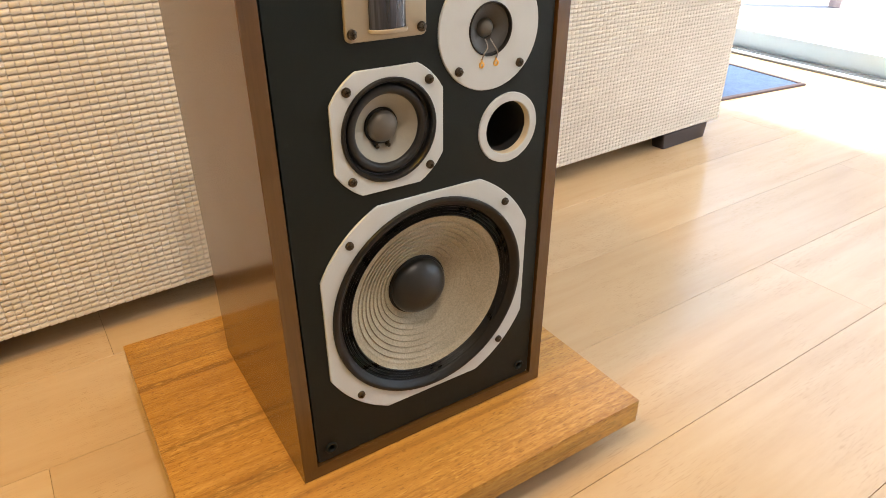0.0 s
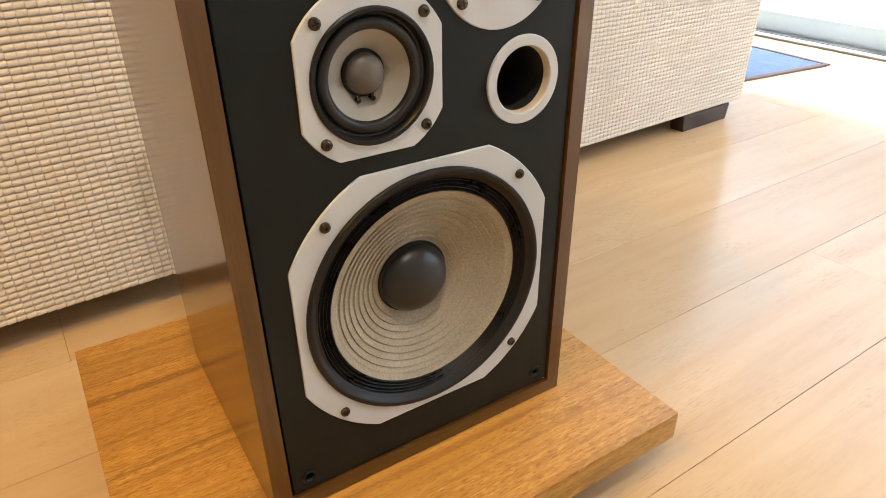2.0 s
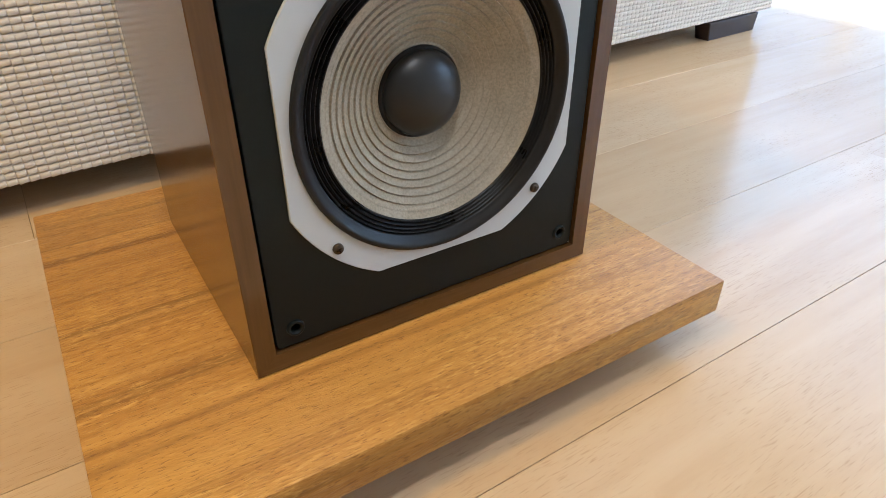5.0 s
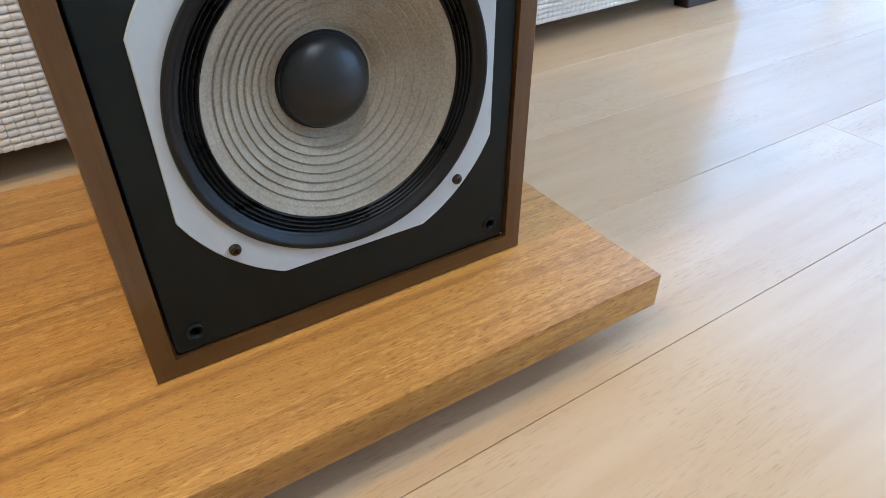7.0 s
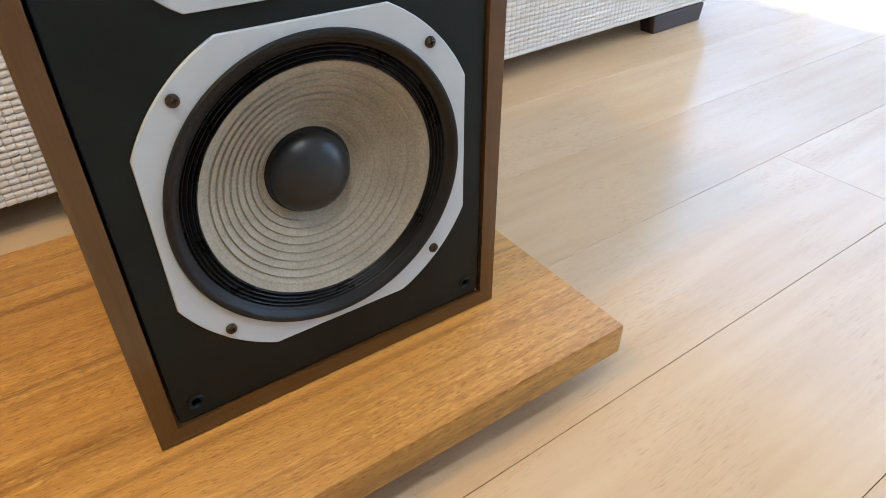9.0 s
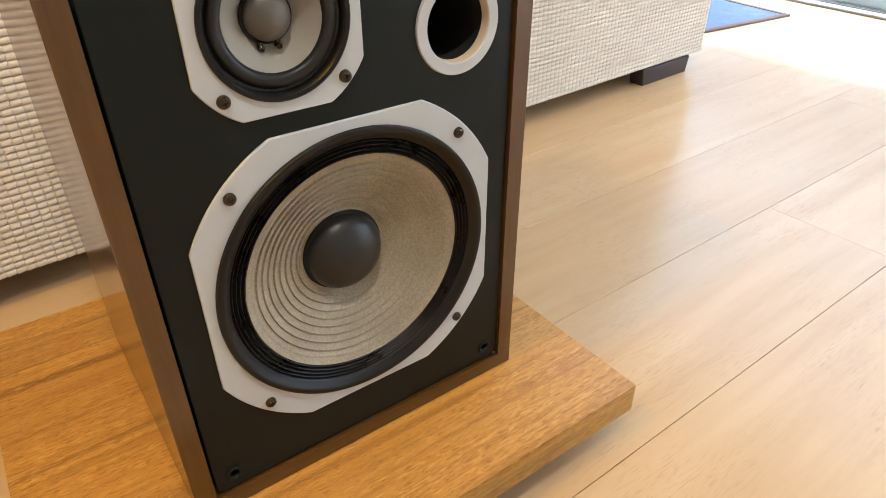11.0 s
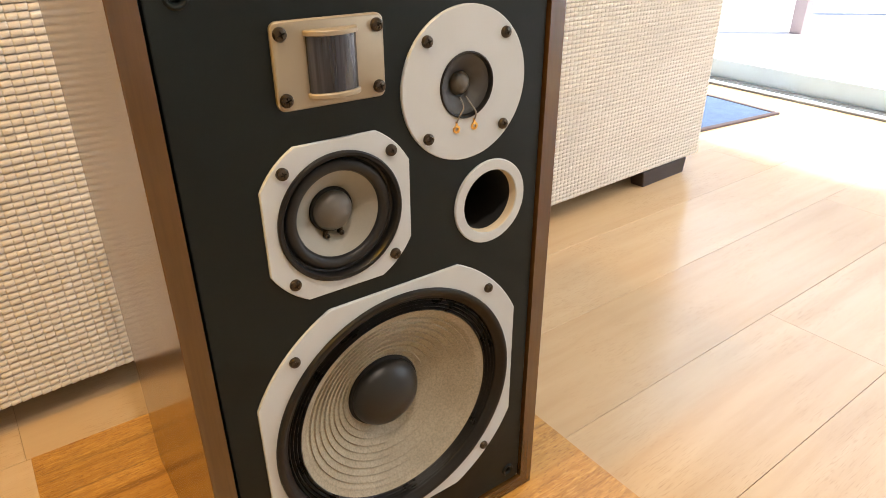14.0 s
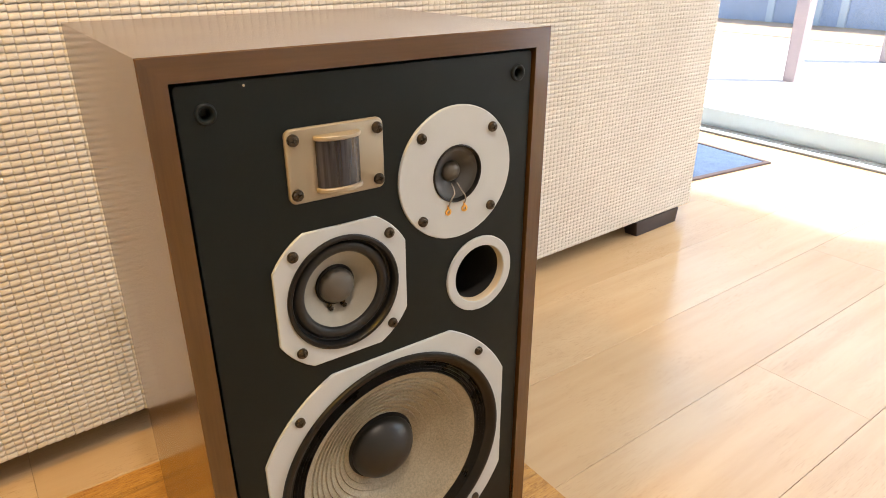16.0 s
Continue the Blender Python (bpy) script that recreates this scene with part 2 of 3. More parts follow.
def box(x0, x1, y0, y1, z0, z1, bevel=0.0, seg=2, bm=None):
    bm = bm or bmesh.new()
    r = bmesh.ops.create_cube(bm, size=1.0, matrix=Matrix.Translation(((x0 + x1) / 2, (y0 + y1) / 2, (z0 + z1) / 2)) @ Matrix.Diagonal((x1 - x0, y1 - y0, z1 - z0, 1)))
    if bevel:
        es = list({e for v in r["verts"] for e in v.link_edges})
        bmesh.ops.bevel(bm, geom=es, offset=bevel, segments=seg, affect="EDGES", profile=0.5)
    return bm


def lathe(profile, cx, cz, seg=96, bm=None):
    """Turns (radius, y) pairs about the axis along y through (cx, cz). A radius of 0 closes the end."""
    bm = bm or bmesh.new()
    rings = []
    for r, y in profile:
        if r == 0:
            rings.append([bm.verts.new((cx, y, cz))])
        else:
            rings.append([bm.verts.new((cx + r * math.cos(2 * math.pi * i / seg), y, cz + r * math.sin(2 * math.pi * i / seg))) for i in range(seg)])
    for a, b in zip(rings, rings[1:]):
        for i in range(seg):
            j = (i + 1) % seg
            if len(a) == 1 and len(b) > 1:
                bm.faces.new((a[0], b[j], b[i]))
            elif len(b) == 1 and len(a) > 1:
                bm.faces.new((a[i], a[j], b[0]))
            elif len(a) > 1:
                bm.faces.new((a[i], a[j], b[j], b[i]))
    bmesh.ops.recalc_face_normals(bm, faces=bm.faces[:])
    return bm


def cut_circle_plate(cx, cz, half, radius, hole, y_front, y_back, bevel=0.0008, seg=144):
    """A driver's mounting plate: a disc cut straight on four sides, with a round hole."""
    bm = bmesh.new()
    angles = {2 * math.pi * i / seg for i in range(seg)}
    if half < radius:
        a0 = math.acos(half / radius)
        for k in range(4):
            angles |= {(k * math.pi / 2 + a0) % (2 * math.pi), (k * math.pi / 2 - a0) % (2 * math.pi)}
    angles = sorted(angles)

    def ring(inset, y, inner=False):
        out = []
        for a in angles:
            c, s = math.cos(a), math.sin(a)
            r = hole + inset if inner else min(radius, half / max(abs(c), abs(s))) - inset
            out.append(bm.verts.new((cx + r * c, y, cz + r * s)))
        return out
    rings = [ring(0, y_back, True), ring(0, y_front + bevel, True), ring(bevel, y_front, True), ring(bevel, y_front), ring(0, y_front + bevel), ring(0, y_back)]
    for a, b in zip(rings, rings[1:]):
        for i in range(len(a)):
            j = (i + 1) % len(a)
            bm.faces.new((a[i], a[j], b[j], b[i]))
    bmesh.ops.recalc_face_normals(bm, faces=bm.faces[:])
    return bm


def screw_bm(x, z, y, r=0.0052):
    """A pan head with a cross recess, standing proud of y."""
    bm = bmesh.new()
    n = 24
    turn = 0.35
    rings = []
    for rad, dy in ((1.0, 0.0), (1.0, 0.0016), (0.88, 0.0029), (0.64, 0.0035)):
        rings.append([bm.verts.new((x + r * rad * math.cos(2 * math.pi * i / n + turn), y - dy, z + r * rad * math.sin(2 * math.pi * i / n + turn))) for i in range(n)])
    slot, deep = [], []
    for i in range(n):                   # the arms of the cross reach out at every quarter turn
        arm = i % 6 in (0, 1, 5)
        rad = 0.56 if arm and i % 6 == 0 else 0.50 if arm else 0.17
        a = 2 * math.pi * i / n + turn
        if i % 6 in (1, 5):
            a += -0.08 if i % 6 == 1 else 0.08
        slot.append(bm.verts.new((x + r * rad * math.cos(a), y - 0.0036, z + r * rad * math.sin(a))))
        deep.append(bm.verts.new((x + r * rad * 0.7 * math.cos(a), y - 0.0016, z + r * rad * 0.7 * math.sin(a))))
    rings += [slot, deep]
    for a, b in zip(rings, rings[1:]):
        for i in range(n):
            k = (i + 1) % n
            bm.faces.new((a[i], a[k], b[k], b[i]))
    bm.faces.new(deep)
    bmesh.ops.recalc_face_normals(bm, faces=bm.faces[:])
    return bm


def tube(points, r, name, mat, parent, label=""):
    cu = bpy.data.curves.new(name, "CURVE")
    cu.dimensions, cu.bevel_depth, cu.bevel_resolution = "3D", r, 2
    sp = cu.splines.new("NURBS")
    sp.points.add(len(points) - 1)
    sp.use_endpoint_u, sp.order_u = True, 3
    for p, co in zip(sp.points, points):
        p.co = (*co, 1)
    tmp = bpy.data.objects.new("tmp", cu)
    me = bpy.data.meshes.new_from_object(tmp)
    me.name = name
    me.materials.clear()
    me.materials.append(mat)
    bpy.data.objects.remove(tmp)
    ob = new(name, me)
    ob.parent = parent
    return tagged(ob, label)


# ---- the loudspeaker ----
BASE, W, H, D = 0.09, 0.195, 0.674, 0.335
T = 0.0192                               # thickness of the cabinet's panels
FACE = 0.0032                            # the baffle lies this far behind the front edge


def holed_panel(w0, w1, z0, z1, y_front, y_back, holes, corner=0.0045, soft=0.0012):
    """An upright panel with round holes through it, rounded corners and a softened front edge."""
    bm = bmesh.new()
    edges = []

    def loop(pts):
        vs = [bm.verts.new((x, y_front, z)) for x, z in pts]
        made = [bm.edges.new((a, b)) for a, b in zip(vs, vs[1:] + vs[:1])]
        edges.extend(made)
        return vs

    def outline(inset):
        pts = []
        for cx, cz, a0 in ((w1 - corner, z1 - corner, 0), (w0 + corner, z1 - corner, 90), (w0 + corner, z0 + corner, 180), (w1 - corner, z0 + corner, 270)):
            pts += [(cx + (corner - inset) * math.cos(radians(a0 + 15 * k)), cz + (corner - inset) * math.sin(radians(a0 + 15 * k))) for k in range(7)]
        return pts
    rim = loop(outline(soft))
    for cx, cz, r in holes:
        ring = loop([(cx + r * math.cos(2 * math.pi * i / 64), cz + r * math.sin(2 * math.pi * i / 64)) for i in range(64)])
        deep = [bm.verts.new((v.co.x, y_back, v.co.z)) for v in ring]
        for i in range(64):
            bm.faces.new((ring[i], ring[(i + 1) % 64], deep[(i + 1) % 64], deep[i]))
    bmesh.ops.triangle_fill(bm, use_beauty=True, use_dissolve=False, edges=edges)
    for inset, y in ((soft * 0.3, y_front + soft * 0.3), (0, y_front + soft), (0, y_back)):
        nxt = [bm.verts.new((x, y, z)) for x, z in outline(inset)]
        for i in range(len(rim)):
            bm.faces.new((rim[i], rim[(i + 1) % len(rim)], nxt[(i + 1) % len(rim)], nxt[i]))
        rim = nxt
    bmesh.ops.recalc_face_normals(bm, faces=bm.faces[:])
    return bm


def mitred_panel(side):
    """One of the four panels round the box, with mitred ends and slightly rounded outer edges."""
    bm = bmesh.new()
    o = [(-W, 0), (W, 0), (W, H), (-W, H)]
    i = [(-W + T, T), (W - T, T), (W - T, H - T), (-W + T, H - T)]
    a, b = o[side], o[(side + 1) % 4]
    c, d = i[(side + 1) % 4], i[side]
    g = 0.0009
    vs = []
    for y, inset in ((0, g), (g, 0), (D - g, 0), (D, g)):
        n = ((0, 1), (-1, 0), (0, -1), (1, 0))[side]
        along = ((b[0] - a[0]) / math.dist(a, b), (b[1] - a[1]) / math.dist(a, b))
        row = [(p[0] + (n[0] + k * along[0]) * inset, p[1] + (n[1] + k * along[1]) * inset) for p, k in ((a, 1), (b, -1))] + [c, d]
        vs.append([bm.verts.new((x, y, BASE + z)) for x, z in row])
    for r0, r1 in zip(vs, vs[1:]):
        for k in range(4):
            bm.faces.new((r0[k], r0[(k + 1) % 4], r1[(k + 1) % 4], r1[k]))
    bm.faces.new(vs[0])
    bm.faces.new(vs[-1])
    bmesh.ops.recalc_face_normals(bm, faces=bm.faces[:])
    return bm


WOOFER, MID, TWEETER, PORT, SUPER = (0.0022, 0.2187), (-0.0493, 0.4508), (0.0800, 0.5424), (0.1116, 0.4243), (-0.0485, 0.5780)

SOCKETS = ((-0.1537, 0.040), (0.155, 0.041), (-0.152, 0.630), (0.155, 0.632))


def with_screws(parent, places, y):
    for x, z in places:
        part("screw", screw_bm(x, BASE + z, y), SCREW, parent, smooth=True)


def woofer(speaker):
    cx, cz = WOOFER[0], BASE + WOOFER[1]
    frame_ob = part("woofer", cut_circle_plate(cx, cz, 0.1475, 0.1635, 0.1365, 0.0005, FACE), SILVER_PAINT, speaker, "pale grey painted woofer frame with cut sides", True)
    part("gasket", lathe([(0.1385, 0.0010), (0.1384, -0.0018), (0.1378, -0.0030), (0.1362, -0.0036), (0.1336, -0.0033), (0.1318, -0.0020), (0.1298, 0.0004), (0.1276, 0.0022), (0.1262, 0.0029), (0.1256, 0.0040), (0.1254, 0.0095)], cx, cz, 128), RUBBER, frame_ob, "black rubber gasket ring", True)
    prof = []
    for i in range(61):                  # four folds of the doped cloth
        u = i / 60
        prof.append((0.1256 - u * 0.0154, 0.0060 + 0.0016 * math.cos(u * 8 * math.pi) + 0.0012 * u))
    part("surround", lathe(prof, cx, cz, 160), SURROUND, frame_ob, "glossy black corrugated surround", True)
    prof = [(0.1108, 0.0066)]
    for i in range(253):                 # the ribbed cone: each band dives inwards and steps forward at a thin ridge
        u = i / 252
        r = 0.1105 - u * 0.0715
        y = 0.0072 + 0.0352 * u ** 0.93
        k = (u - 0.075) / 0.0975
        if 0 < k < 9:
            w = k % 1.0
            saw = w / 0.8 if w < 0.8 else 0.5 + 0.5 * math.cos((w - 0.8) / 0.2 * math.pi)
            y += 0.0025 * (saw - 0.42) * min(1, k * 2.5, (9 - k) * 2.5)
        prof.append((r, y))
    part("cone", lathe(prof, cx, cz, 160), CONE, frame_ob, "grey-beige ribbed paper cone", True)
    prof = [(0.0415, 0.0412), (0.0405, 0.0387), (0.0392, 0.0377)]
    for i in range(1, 15):
        a = i / 14 * math.pi / 2
        prof.append((0.0394 * math.cos(a) if i < 14 else 0, 0.0377 - 0.0235 * math.sin(a)))
    part("dust_cap", lathe(prof, cx, cz, 96), CAP, frame_ob, "dark grey domed dust cap", True)
    part("glue_ring", lathe([(0.0424, 0.0416), (0.0418, 0.0392), (0.0406, 0.0378), (0.0392, 0.0374), (0.0386, 0.0386)], cx, cz, 96), DARK, frame_ob, "dark glue ring", True)
    with_screws(frame_ob, [(WOOFER[0] + sx * 0.1090, WOOFER[1] + sz * 0.1085) for sx in (-1, 1) for sz in (-1, 1)], 0.0005)


def midrange(speaker):
    cx, cz = MID[0], BASE + MID[1]
    frame_ob = part("midrange_driver", cut_circle_plate(cx, cz, 0.0676, 0.0768, 0.0565, 0.0005, FACE), SILVER_PAINT, speaker, "pale grey midrange frame with cut sides", True)
    part("gasket", lathe([(0.0575, 0.001), (0.0575, -0.0012), (0.0562, -0.0022), (0.0535, -0.0020), (0.0522, 0.0002), (0.0518, 0.004), (0.0517, 0.008)], cx, cz, 96), RUBBER, frame_ob, "black rubber gasket ring", True)
    prof = [(0.0519, 0.0062), (0.0500, 0.0070)]
    for i in range(17):
        a = i / 16 * math.pi
        prof.append((0.0440 + 0.0052 * math.cos(a), 0.0065 - 0.0042 * math.sin(a)))
    prof += [(0.0382, 0.0075)]
    part("surround", lathe(prof, cx, cz, 96), MID_RUBBER, frame_ob, "black rubber half-roll surround", True)
    part("cone", lathe([(0.0386, 0.0075)] + [(0.0386 - u / 12 * 0.0206, 0.0075 + 0.0160 * (u / 12) ** 0.9) for u in range(1, 13)], cx, cz, 96), MID_CONE, frame_ob, "light grey smooth paper cone", True)
    part("glue_ring", lathe([(0.0205, 0.0217), (0.0198, 0.0198), (0.0184, 0.0190), (0.0172, 0.0195)], cx, cz, 64), DARK, frame_ob, "dark glue ring", True)
    prof = []
    for i in range(13):
        a = i / 12 * math.pi / 2
        prof.append((0.0180 * math.cos(a) if i < 12 else 0, 0.0195 - 0.0125 * math.sin(a)))
    part("dust_cap", lathe(prof, cx, cz, 64), MID_CAP, frame_ob, "taupe domed dust cap", True)
    for dx in (-0.0085, 0.0055):
        bm = lathe([(0.0024, 0.0205), (0.0024, 0.0150), (0.0012, 0.0138), (0.0011, 0.0155), (0, 0.0155)], cx + dx, cz - 0.0215, 12)
        box(cx + dx - 0.0016, cx + dx + 0.0016, 0.0160, 0.0200, cz - 0.0210, cz - 0.0165, 0.0004, 1, bm)
        part("terminal", bm, SCREW, frame_ob, smooth=True)
    with_screws(frame_ob, [(MID[0] + 0.0006 + sx * 0.0487, MID[1] + sz * 0.0487) for sx in (-1, 1) for sz in (-1, 1)], 0.0005)


def tweeter(speaker):
    cx, cz = TWEETER[0], BASE + TWEETER[1]
    plate = part("tweeter", cut_circle_plate(cx, cz, 1, 0.0672, 0.0285, 0.0002, FACE), SILVER_PAINT, speaker, "round pale grey tweeter plate", True)
    part("rim", lathe([(0.0290, 0.0010), (0.0290, -0.0006), (0.0280, -0.0014), (0.0268, -0.0006), (0.0262, 0.003)], cx, cz, 72), RUBBER, plate, "black rubber rim", True)
    part("cone", lathe([(0.0268, 0.0015), (0.0262, 0.0030), (0.0235, 0.0036), (0.0215, 0.0046)] + [(0.0215 - u / 8 * 0.0120, 0.0046 + 0.0085 * u / 8) for u in range(1, 9)], cx, cz, 72), TW_CONE, plate, "charcoal paper cone", True)
    prof = []
    for i in range(11):
        a = i / 10 * math.pi / 2
        prof.append((0.0105 * math.cos(a) if i < 10 else 0, 0.0135 - 0.0090 * math.sin(a)))
    part("dust_cap", lathe(prof, cx, cz, 48), MID_CAP, plate, "grey domed dust cap", True)
    for dx, kx in ((-0.0115, -0.003), (0.0085, 0.004)):
        x, z = cx + dx, cz - 0.0375
        bm = lathe([(0.0036, 0.0004), (0.0036, -0.0008), (0.0018, -0.0010), (0.0016, 0.0003)], x, z, 20)
        box(x - 0.0012, x + 0.0012, -0.0006, 0.0003, z + 0.002, z + 0.0072, 0.0003, 1, bm)
        part("solder_lug", bm, GOLD, plate, "gold-coloured solder lug", True)
        tube([(x, -0.0006, z + 0.006), (x, -0.0040, z + 0.013), (cx + kx, -0.0020, cz - 0.018), (cx + kx, 0.0065, cz - 0.0115)], 0.0007, "lead_wire", WIRE, plate)
    with_screws(plate, [(TWEETER[0] + sx * 0.0420, TWEETER[1] + sz * 0.0410) for sx in (-1, 1) for sz in (-1, 1)], 0.0002)


def super_tweeter(speaker):
    cx, cz = SUPER[0], BASE + SUPER[1]
    bm = bmesh.new()
    y0, y1, r = -0.0012, FACE, 0.006
    pts = []
    for sx, sz, a0 in ((1, 1, 0), (-1, 1, 90), (-1, -1, 180), (1, -1, 270)):
        for k in range(7):
            a = radians(a0 + k * 15)
            pts.append((cx + sx * (0.0455 - r) + r * math.cos(a), cz + sz * (0.0318 - r) + r * math.sin(a)))
    rows = []
    for y, inset in ((y1, 0), (y0 + 0.001, 0), (y0, 0.001)):
        rows.append([bm.verts.new((cx + (x - cx) * (1 - inset / 0.045), y, cz + (z - cz) * (1 - inset / 0.032))) for x, z in pts])
    for a, b in zip(rows, rows[1:]):
        for i in range(len(a)):
            j = (i + 1) % len(a)
            bm.faces.new((a[i], a[j], b[j], b[i]))
    bm.faces.new(rows[-1])
    bmesh.ops.recalc_face_normals(bm, faces=bm.faces[:])
    plate = part("super_tweeter", bm, CHAMPAGNE, speaker, "champagne metal super tweeter plate", True)

    def segment(z0, z1, half, bulge, mat, name, label, edge=0.0007):
        """An upright piece with a bowed front, like a slice of a wide cylinder."""
        b = bmesh.new()
        n = 20
        rr = []
        for z, ins in ((z0, edge), (z0 + edge, 0), (z1 - edge, 0), (z1, edge)):
            row = []
            for k in range(n + 1):
                u = -1 + 2 * k / n
                row.append(b.verts.new((cx + u * (half - ins), y0 - (bulge - ins) * math.sqrt(max(0, 1 - (0.97 * u) ** 2)), z)))
            row.append(b.verts.new((cx + half - ins, y0 + 0.0008, z)))
            row.append(b.verts.new((cx - half + ins, y0 + 0.0008, z)))
            rr.append(row)
        for a, c in zip(rr, rr[1:]):
            for i in range(len(a)):
                j = (i + 1) % len(a)
                b.faces.new((a[i], a[j], c[j], c[i]))
        b.faces.new(rr[0])
        b.faces.new(rr[-1])
        bmesh.ops.recalc_face_normals(b, faces=b.faces[:])
        part(name, b, mat, plate, label, True)
    segment(cz + 0.0205, cz + 0.0245, 0.0215, 0.0125, CHAMPAGNE, "lip", "")
    segment(cz - 0.0245, cz - 0.0205, 0.0215, 0.0125, CHAMPAGNE, "lip", "")
    segment(cz - 0.0204, cz + 0.0204, 0.0200, 0.0095, FILM, "diaphragm", "dark glossy bowed diaphragm", 0.0001)
    with_screws(plate, [(SUPER[0] + sx * 0.0392, SUPER[1] + sz * 0.0233) for sx in (-1, 1) for sz in (-1, 1)], y0)


def bass_port(speaker):
    cx, cz = PORT[0], BASE + PORT[1]
    ring = part("bass_port", cut_circle_plate(cx, cz, 1, 0.0430, 0.0325, 0.0004, FACE), SILVER_PAINT, speaker, "pale grey bass port ring", True)
    part("lip", lathe([(0.0324, 0.0015), (0.0318, 0.0040), (0.0314, 0.0095)], cx, cz, 72), CREAM, ring, "cream bevelled tube edge", True)
    part("tube", lathe([(0.0314, 0.0095), (0.0312, 0.140), (0, 0.141)], cx, cz, 72), DARK, ring, "dark open tube", True)


def loudspeaker():
    sp = thing("loudspeaker", "walnut cased vintage loudspeaker without its grille, on a wooden plinth", "loudspeaker", at=(0, 0, BASE))
    sp.location = (0, 0, 0)
    for side, (name, mat) in enumerate((("bottom_panel", WALNUT_ALONG), ("side_panel", WALNUT_UP), ("top_panel", WALNUT_DEEP), ("side_panel", WALNUT_UP))):
        part(name, mitred_panel(side), mat, sp, "walnut veneered panel")
    part("back_panel", box(-W + T, W - T, D - 0.02, D - 0.004, BASE + T, BASE + H - T), DARK, sp)
    part("baffle", holed_panel(-W + T + 0.0028, W - T - 0.0026, BASE + T + 0.0024, BASE + H - T - 0.0026, FACE, FACE + 0.018,
         [(WOOFER[0], BASE + WOOFER[1], 0.1400), (MID[0], BASE + MID[1], 0.0580), (TWEETER[0], BASE + TWEETER[1], 0.0300), (PORT[0], BASE + PORT[1], 0.0335)] + [(x, BASE + z, 0.0056) for x, z in SOCKETS]), BLACK_PAINT, sp, "black painted baffle board")
    for x, z, r in ((-0.1205, 0.6480, 0.0011), (0.1712, 0.0235, 0.0010)):
        part("paint_chip", lathe([(r, FACE), (r * 0.7, FACE - 0.0003), (0, FACE - 0.0004)], x, BASE + z, 7), CREAM, sp, "tiny pale chip in the black paint")
    woofer(sp)
    midrange(sp)
    tweeter(sp)
    super_tweeter(sp)
    bass_port(sp)
    for x, z in SOCKETS:
        part("grille_socket", lathe([(0.0086, FACE), (0.0083, FACE - 0.0014), (0.0072, FACE - 0.0023), (0.0058, FACE - 0.0021), (0.0047, FACE - 0.0009), (0.0041, FACE + 0.0010), (0.0039, FACE + 0.009), (0, FACE + 0.0092)], x, BASE + z, 32), BLACK_PAINT, sp, "black grille socket", True)
    return sp


loudspeaker()


# ---- the plinth ----
def plinth():
    p = thing("plinth_board", "thick orange-brown wooden plinth board standing on the floor", "plinth")
    part("board", box(-0.342, 0.2906, -0.123, 0.441, 0.048, BASE - 0.0004, 0.0012, 2), PLINTH_WOOD, p, "sapele board with striped grain", True)
    for x in (-0.26, 0.20):
        for y in (-0.02, 0.34):
            part("foot", box(x - 0.025, x + 0.025, y - 0.025, y + 0.025, 0.0, 0.0478, 0.002), LEG_WOOD, p)


plinth()


# ---- the sofa ----
def weave(u0, u1, z0, z1, y, du, dz, depth):
    """Rows of small puffed stitches on an upright face, in running bond by columns."""
    nu, nz = int((u1 - u0) / du), int((z1 - z0) / dz)
    su = [0.01, 0.05, 0.18, 0.82, 0.95, 0.99]
    sz = [0.035, 0.09, 0.26, 0.60, 0.85, 0.985]
    hu = [0.76, 0.90, 0.98, 0.98, 0.90, 0.76]
    hz = [0.12, 0.70, 0.96, 1.0, 0.74, 0.28]
    rng = np.random.default_rng(4)
    verts, faces = [], []
    for i in range(nu):
        for k in range(nz + 1):
            zo = z0 + (k + 0.02 * (i % 3)) * dz
            if zo < z0 - dz * 0.3 or zo + dz > z1 + dz * 0.6:
                continue
            b = len(verts)
            j = rng.normal(0, 1, 4)
            tall = depth * (1 + 0.025 * j[0])
            for a in range(6):
                for c in range(6):
                    skew = (su[a] - 0.5) * dz * 0.12 * (1 + j[3] * 0.2)
                    verts.append((u0 + (i + su[a]) * du + 0.0001 * j[1], y - tall * hu[a] * hz[c] ** 0.7, zo + sz[c] * dz + 0.0001 * j[2] + skew))
            for a in range(5):
                for c in range(5):
                    q = b + a * 6 + c
                    faces.append((q, q + 6, q + 7, q + 1))
    return verts, faces


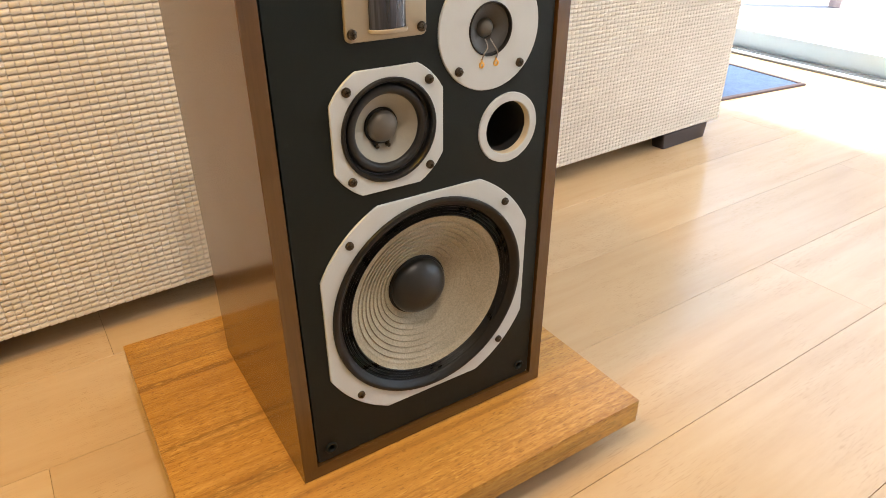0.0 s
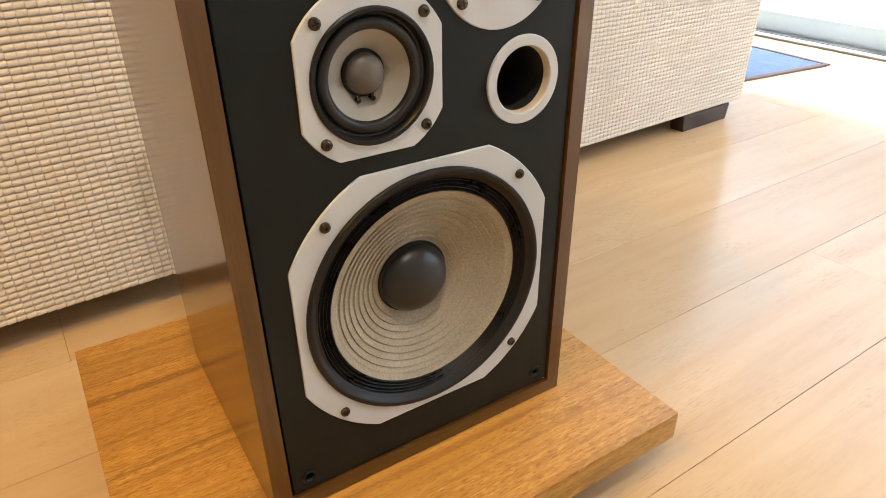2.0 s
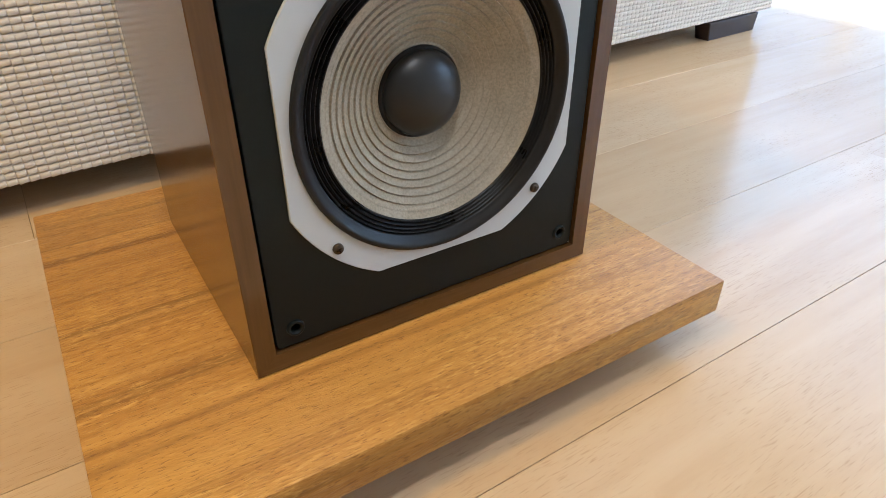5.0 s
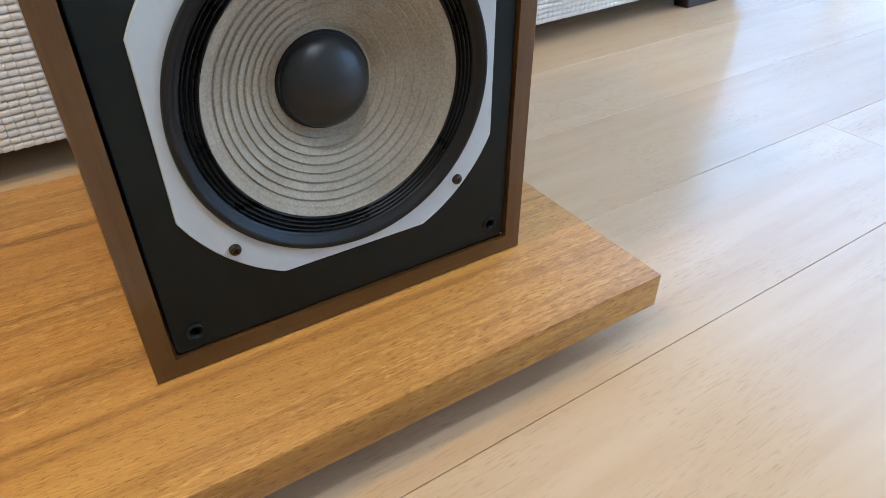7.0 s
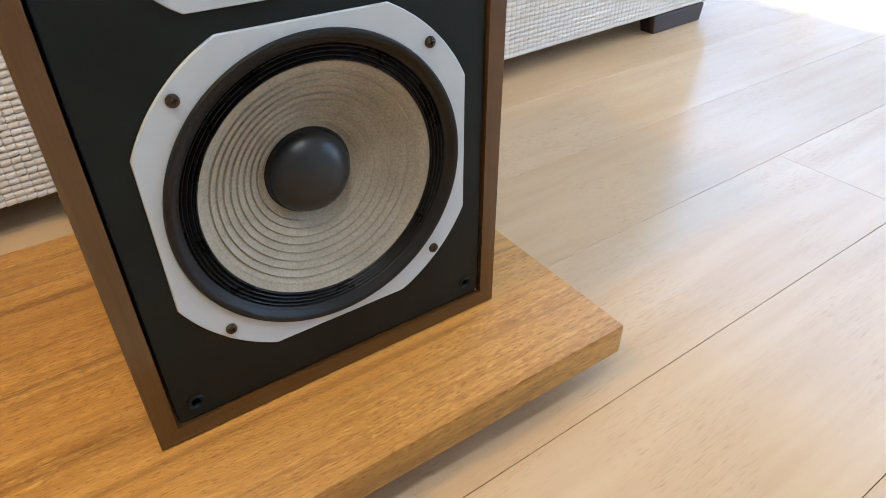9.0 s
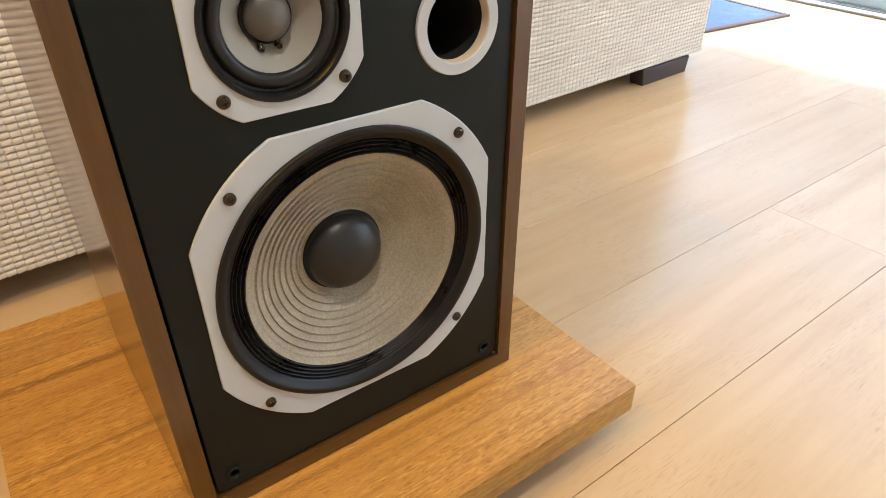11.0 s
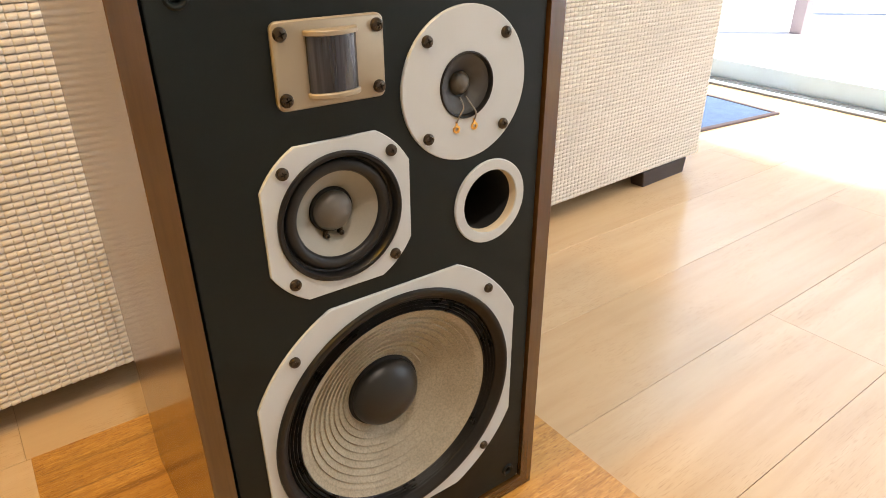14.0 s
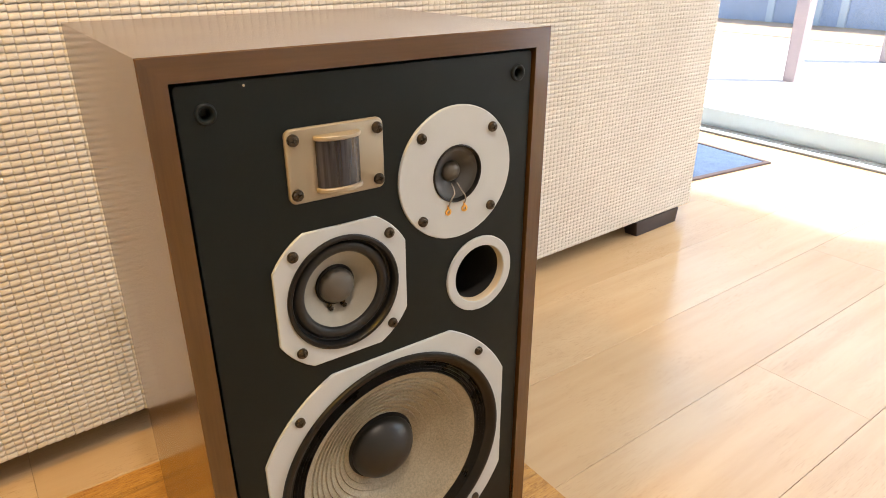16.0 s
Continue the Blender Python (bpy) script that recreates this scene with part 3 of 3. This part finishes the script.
def sofa():
    s = thing("sofa", "cream woven fabric sofa on dark block legs", "sofa")
    s.matrix_world = Matrix.Rotation(radians(3.33), 4, "Z")
    x0, x1, y, z0, z1 = -0.85, 1.677, 0.658, 0.051, 0.84
    part("body", box(x0, x1, y, y + 0.88, z0, z1, 0.012, 3), FABRIC, s, "cream upholstered body", True)
    v, f = weave(x0 + 0.004, x1 - 0.004, z0 + 0.004, z1 - 0.004, y - 0.0002, 0.0147, 0.0108, 0.0064)
    me = bpy.data.meshes.new("woven_cover")
    me.from_pydata(v, [], f)
    me.materials.append(FABRIC)
    for p in me.polygons:
        p.use_smooth = True
    ob = new("woven_cover", me)
    ob.parent = s
    tagged(ob, "chunky basket weave of cream yarn", kind="stuff")
    for xa in (-0.75, 1.381):
        for ya in (y - 0.003, y + 0.76):
            bm = box(xa, xa + 0.232, ya, ya + 0.052, 0.0, z0, 0.003)
            for vert in bm.verts:
                if vert.co.z < 0.03:
                    vert.co.x += 0.008 if vert.co.x < xa + 0.1 else -0.006
                    vert.co.y += 0.001 if vert.co.y < ya + 0.03 else -0.004
            part("leg", bm, LEG_WOOD, s, "dark stained block leg")


sofa()


# ---- room ----
def structure(name, bm, mat, label, smooth=False):
    ob = part(name, bm, mat, None, label, smooth)
    ob.matrix_world = ROOM
    return tagged(ob, label, "", "", "structure")


RX0, RX1, RY0, RY1, RZ = -2.6, 2.83, -3.2, 2.2, 2.4
structure("wall_west", box(RX0 - 0.12, RX0, RY0 - 0.12, RY1 + 0.12, -0.1, RZ), WALL, "plain white painted wall")
structure("wall_south", box(RX0, RX1, RY0 - 0.12, RY0, -0.1, RZ), WALL, "plain white painted wall")
structure("wall_north", box(RX0, RX1, RY1, RY1 + 0.12, -0.1, RZ), WALL, "plain white painted wall")
DY0, DY1, DZ = -2.95, 1.95, 2.15          # the opening of the glass door
bm = box(RX1, RX1 + 0.14, DY1, RY1 + 0.12, -0.1, RZ)
box(RX1, RX1 + 0.14, RY0 - 0.12, DY0, -0.1, RZ, bm=bm)
box(RX1, RX1 + 0.14, DY0, DY1, DZ, RZ, bm=bm)
structure("wall_east", bm, WALL, "white wall round the glass door")
structure("ceiling", box(RX0 - 0.12, RX1 + 0.14, RY0 - 0.12, RY1 + 0.12, RZ, RZ + 0.1), CEIL, "plain white ceiling")


def glass_door():
    d = thing("door_1", "white framed sliding glass door, shut", "door", kind="structure")
    d.matrix_world = ROOM
    part("sill", box(2.7022, 2.83, DY0, DY1, 0.0005, 0.012, 0.002), ALU, d, "pale raised door sill")
    for x, w in ((2.738, 0.006), (2.758, 0.006), (2.772, 0.012)):
        part("track", box(x, x + w, DY0, DY1, 0.0118, 0.017, 0.001), TRACK, d, "grey metal running rail")
    part("sill_edge", box(2.690, 2.702, DY0, DY1, 0.0005, 0.010, 0.002), TRACK, d, "grey metal sill edge")
    for i, (a, b) in enumerate(((DY0, -0.51), (-0.49, DY1 - 0.026))):
        x = 2.79
        leaf = part("leaf", box(x, x + 0.04, a, b, 0.016, 0.104, 0.003), ALU, d, "white bottom rail of the leaf")
        part("stile", box(x, x + 0.04, a, a + 0.052, 0.1042, DZ - 0.08, 0.003), ALU, leaf)
        part("stile", box(x, x + 0.04, b - 0.052, b, 0.1042, DZ - 0.08, 0.003), ALU, leaf)
        part("top_rail", box(x, x + 0.04, a, b, DZ - 0.0798, DZ - 0.004, 0.003), ALU, leaf)
        pane = part("pane", box(x + 0.016, x + 0.022, a + 0.0522, b - 0.0522, 0.1044, DZ - 0.0802), glass, leaf, "clear glass pane")
        pane.visible_shadow = False


glass_door()


# ---- door mat ----
def mat():
    m = thing("door_mat", "flat blue-grey door mat with brown edging on the floor", "mat")
    m.matrix_world = Matrix.Translation((2.473, 0.931, 0)) @ Matrix.Rotation(radians(-5.6), 4, "Z")
    part("mat_surface", box(-0.88, -0.022, 0.022, 0.60, 0.0005, 0.008, 0.002), MAT, m, "blue-grey ribbed pile")
    for a in ((-0.90, 0, 0, 0.0218), (-0.90, 0, 0.6002, 0.622), (-0.0218, 0, 0.0220, 0.60), (-0.90, -0.8802, 0.0220, 0.60)):
        part("edging", box(a[0], a[1], a[2], a[3], 0.0005, 0.010, 0.002), MAT_EDGE, m)


mat()

# ---- outside ----
structure("ground", box(-60, 60, -60, 60, -0.14, -0.02), PATIO, "sunlit pale patio paving")


def garden_post(x, y, half):
    """A squared timber, thinner towards its foot."""
    t = thing("garden_post", "weathered pinkish timber post standing on the patio", "post", "posts on the patio")
    t.location = (x, y, -0.02)
    bm = box(-half, half, -half, half, 0, 1.0, 0.004)
    for v in bm.verts:
        if v.co.z < 0.3:
            v.co.x, v.co.y = v.co.x * 0.82, v.co.y * 0.82
    part("shaft", bm, POST_WOOD, t)


garden_post(4.68, 2.05, 0.052)
garden_post(6.26, 2.06, 0.060)
structure("terracotta_paving", box(7.25, 9.6, -6, 12, -0.0198, -0.012, 0.003), TERRA, "sunlit terracotta paving at the patio's end")


def garden_fence():
    f = thing("garden_fence", "blue panelled fence with white posts behind the patio", "fence")
    ys = [-3.4, -1.9, -0.4, 1.1, 2.3, 3.76, 4.09, 4.73, 6.3, 8.0]
    for y in ys:
        part("post", box(8.96, 9.05, y - 0.05, y + 0.05, -0.0118, 1.3, 0.006), ALU, f, "white fence post")
    for ya, yb in zip(ys, ys[1:]):
        part("panel", box(8.99, 9.02, ya + 0.0502, yb - 0.0502, -0.0116, 1.22, 0.003), BLUE, f)


garden_fence()


# ---- floorboards ----
structure("floor", box(RX0, RX1, RY0, RY1, -0.12, -0.014), FOUND, "light maple plank floor")
floor_ob = bpy.data.objects["floor"]
PITCH, LONG = 0.2385, 2.2
BOARDS = ROOM.inverted() @ Matrix.Rotation(radians(1.05), 4, "Z")
ENDS = {0: 0.986, 1: -0.481, 2: 0.02, 3: -0.347, -1: -0.55}      # where a board ends, row by row
plank_me = None
rng = random.Random(7)
for row in range(-14, 10):
    ya = 0.0868 + (row - 1) * PITCH
    if ya < RY0 - 0.1 or ya + PITCH > RY1 + 0.1:
        continue
    e = ENDS.get(row, rng.uniform(0, LONG))
    k0 = math.floor((RX0 - e) / LONG)
    for k in range(k0, k0 + 4):
        xa = e + k * LONG
        if xa > RX1 + 0.1 or xa + LONG < RX0:
            continue
        xb = min(xa + LONG, RX1 - 0.03 + 0.045 * ya)
        xa = max(xa, RX0 - 0.02)
        if xb - xa < 0.05:
            continue
        full = abs(xb - xa - LONG) < 1e-6
        me = plank_me if full else None
        if me is None:
            bm = box(0.0002, xb - xa - 0.0002, 0.0004, PITCH - 0.0004, -0.0138, 0, 0.0005, 1)
            me = bpy.data.meshes.new("plank")
            bm.to_mesh(me)
            bm.free()
            me.materials.append(FLOOR_WOOD)
            if full:
                plank_me = me
        ob = new("plank", me)
        ob.parent = floor_ob
        ob.matrix_basis = BOARDS @ Matrix.Translation((xa, ya, 0))
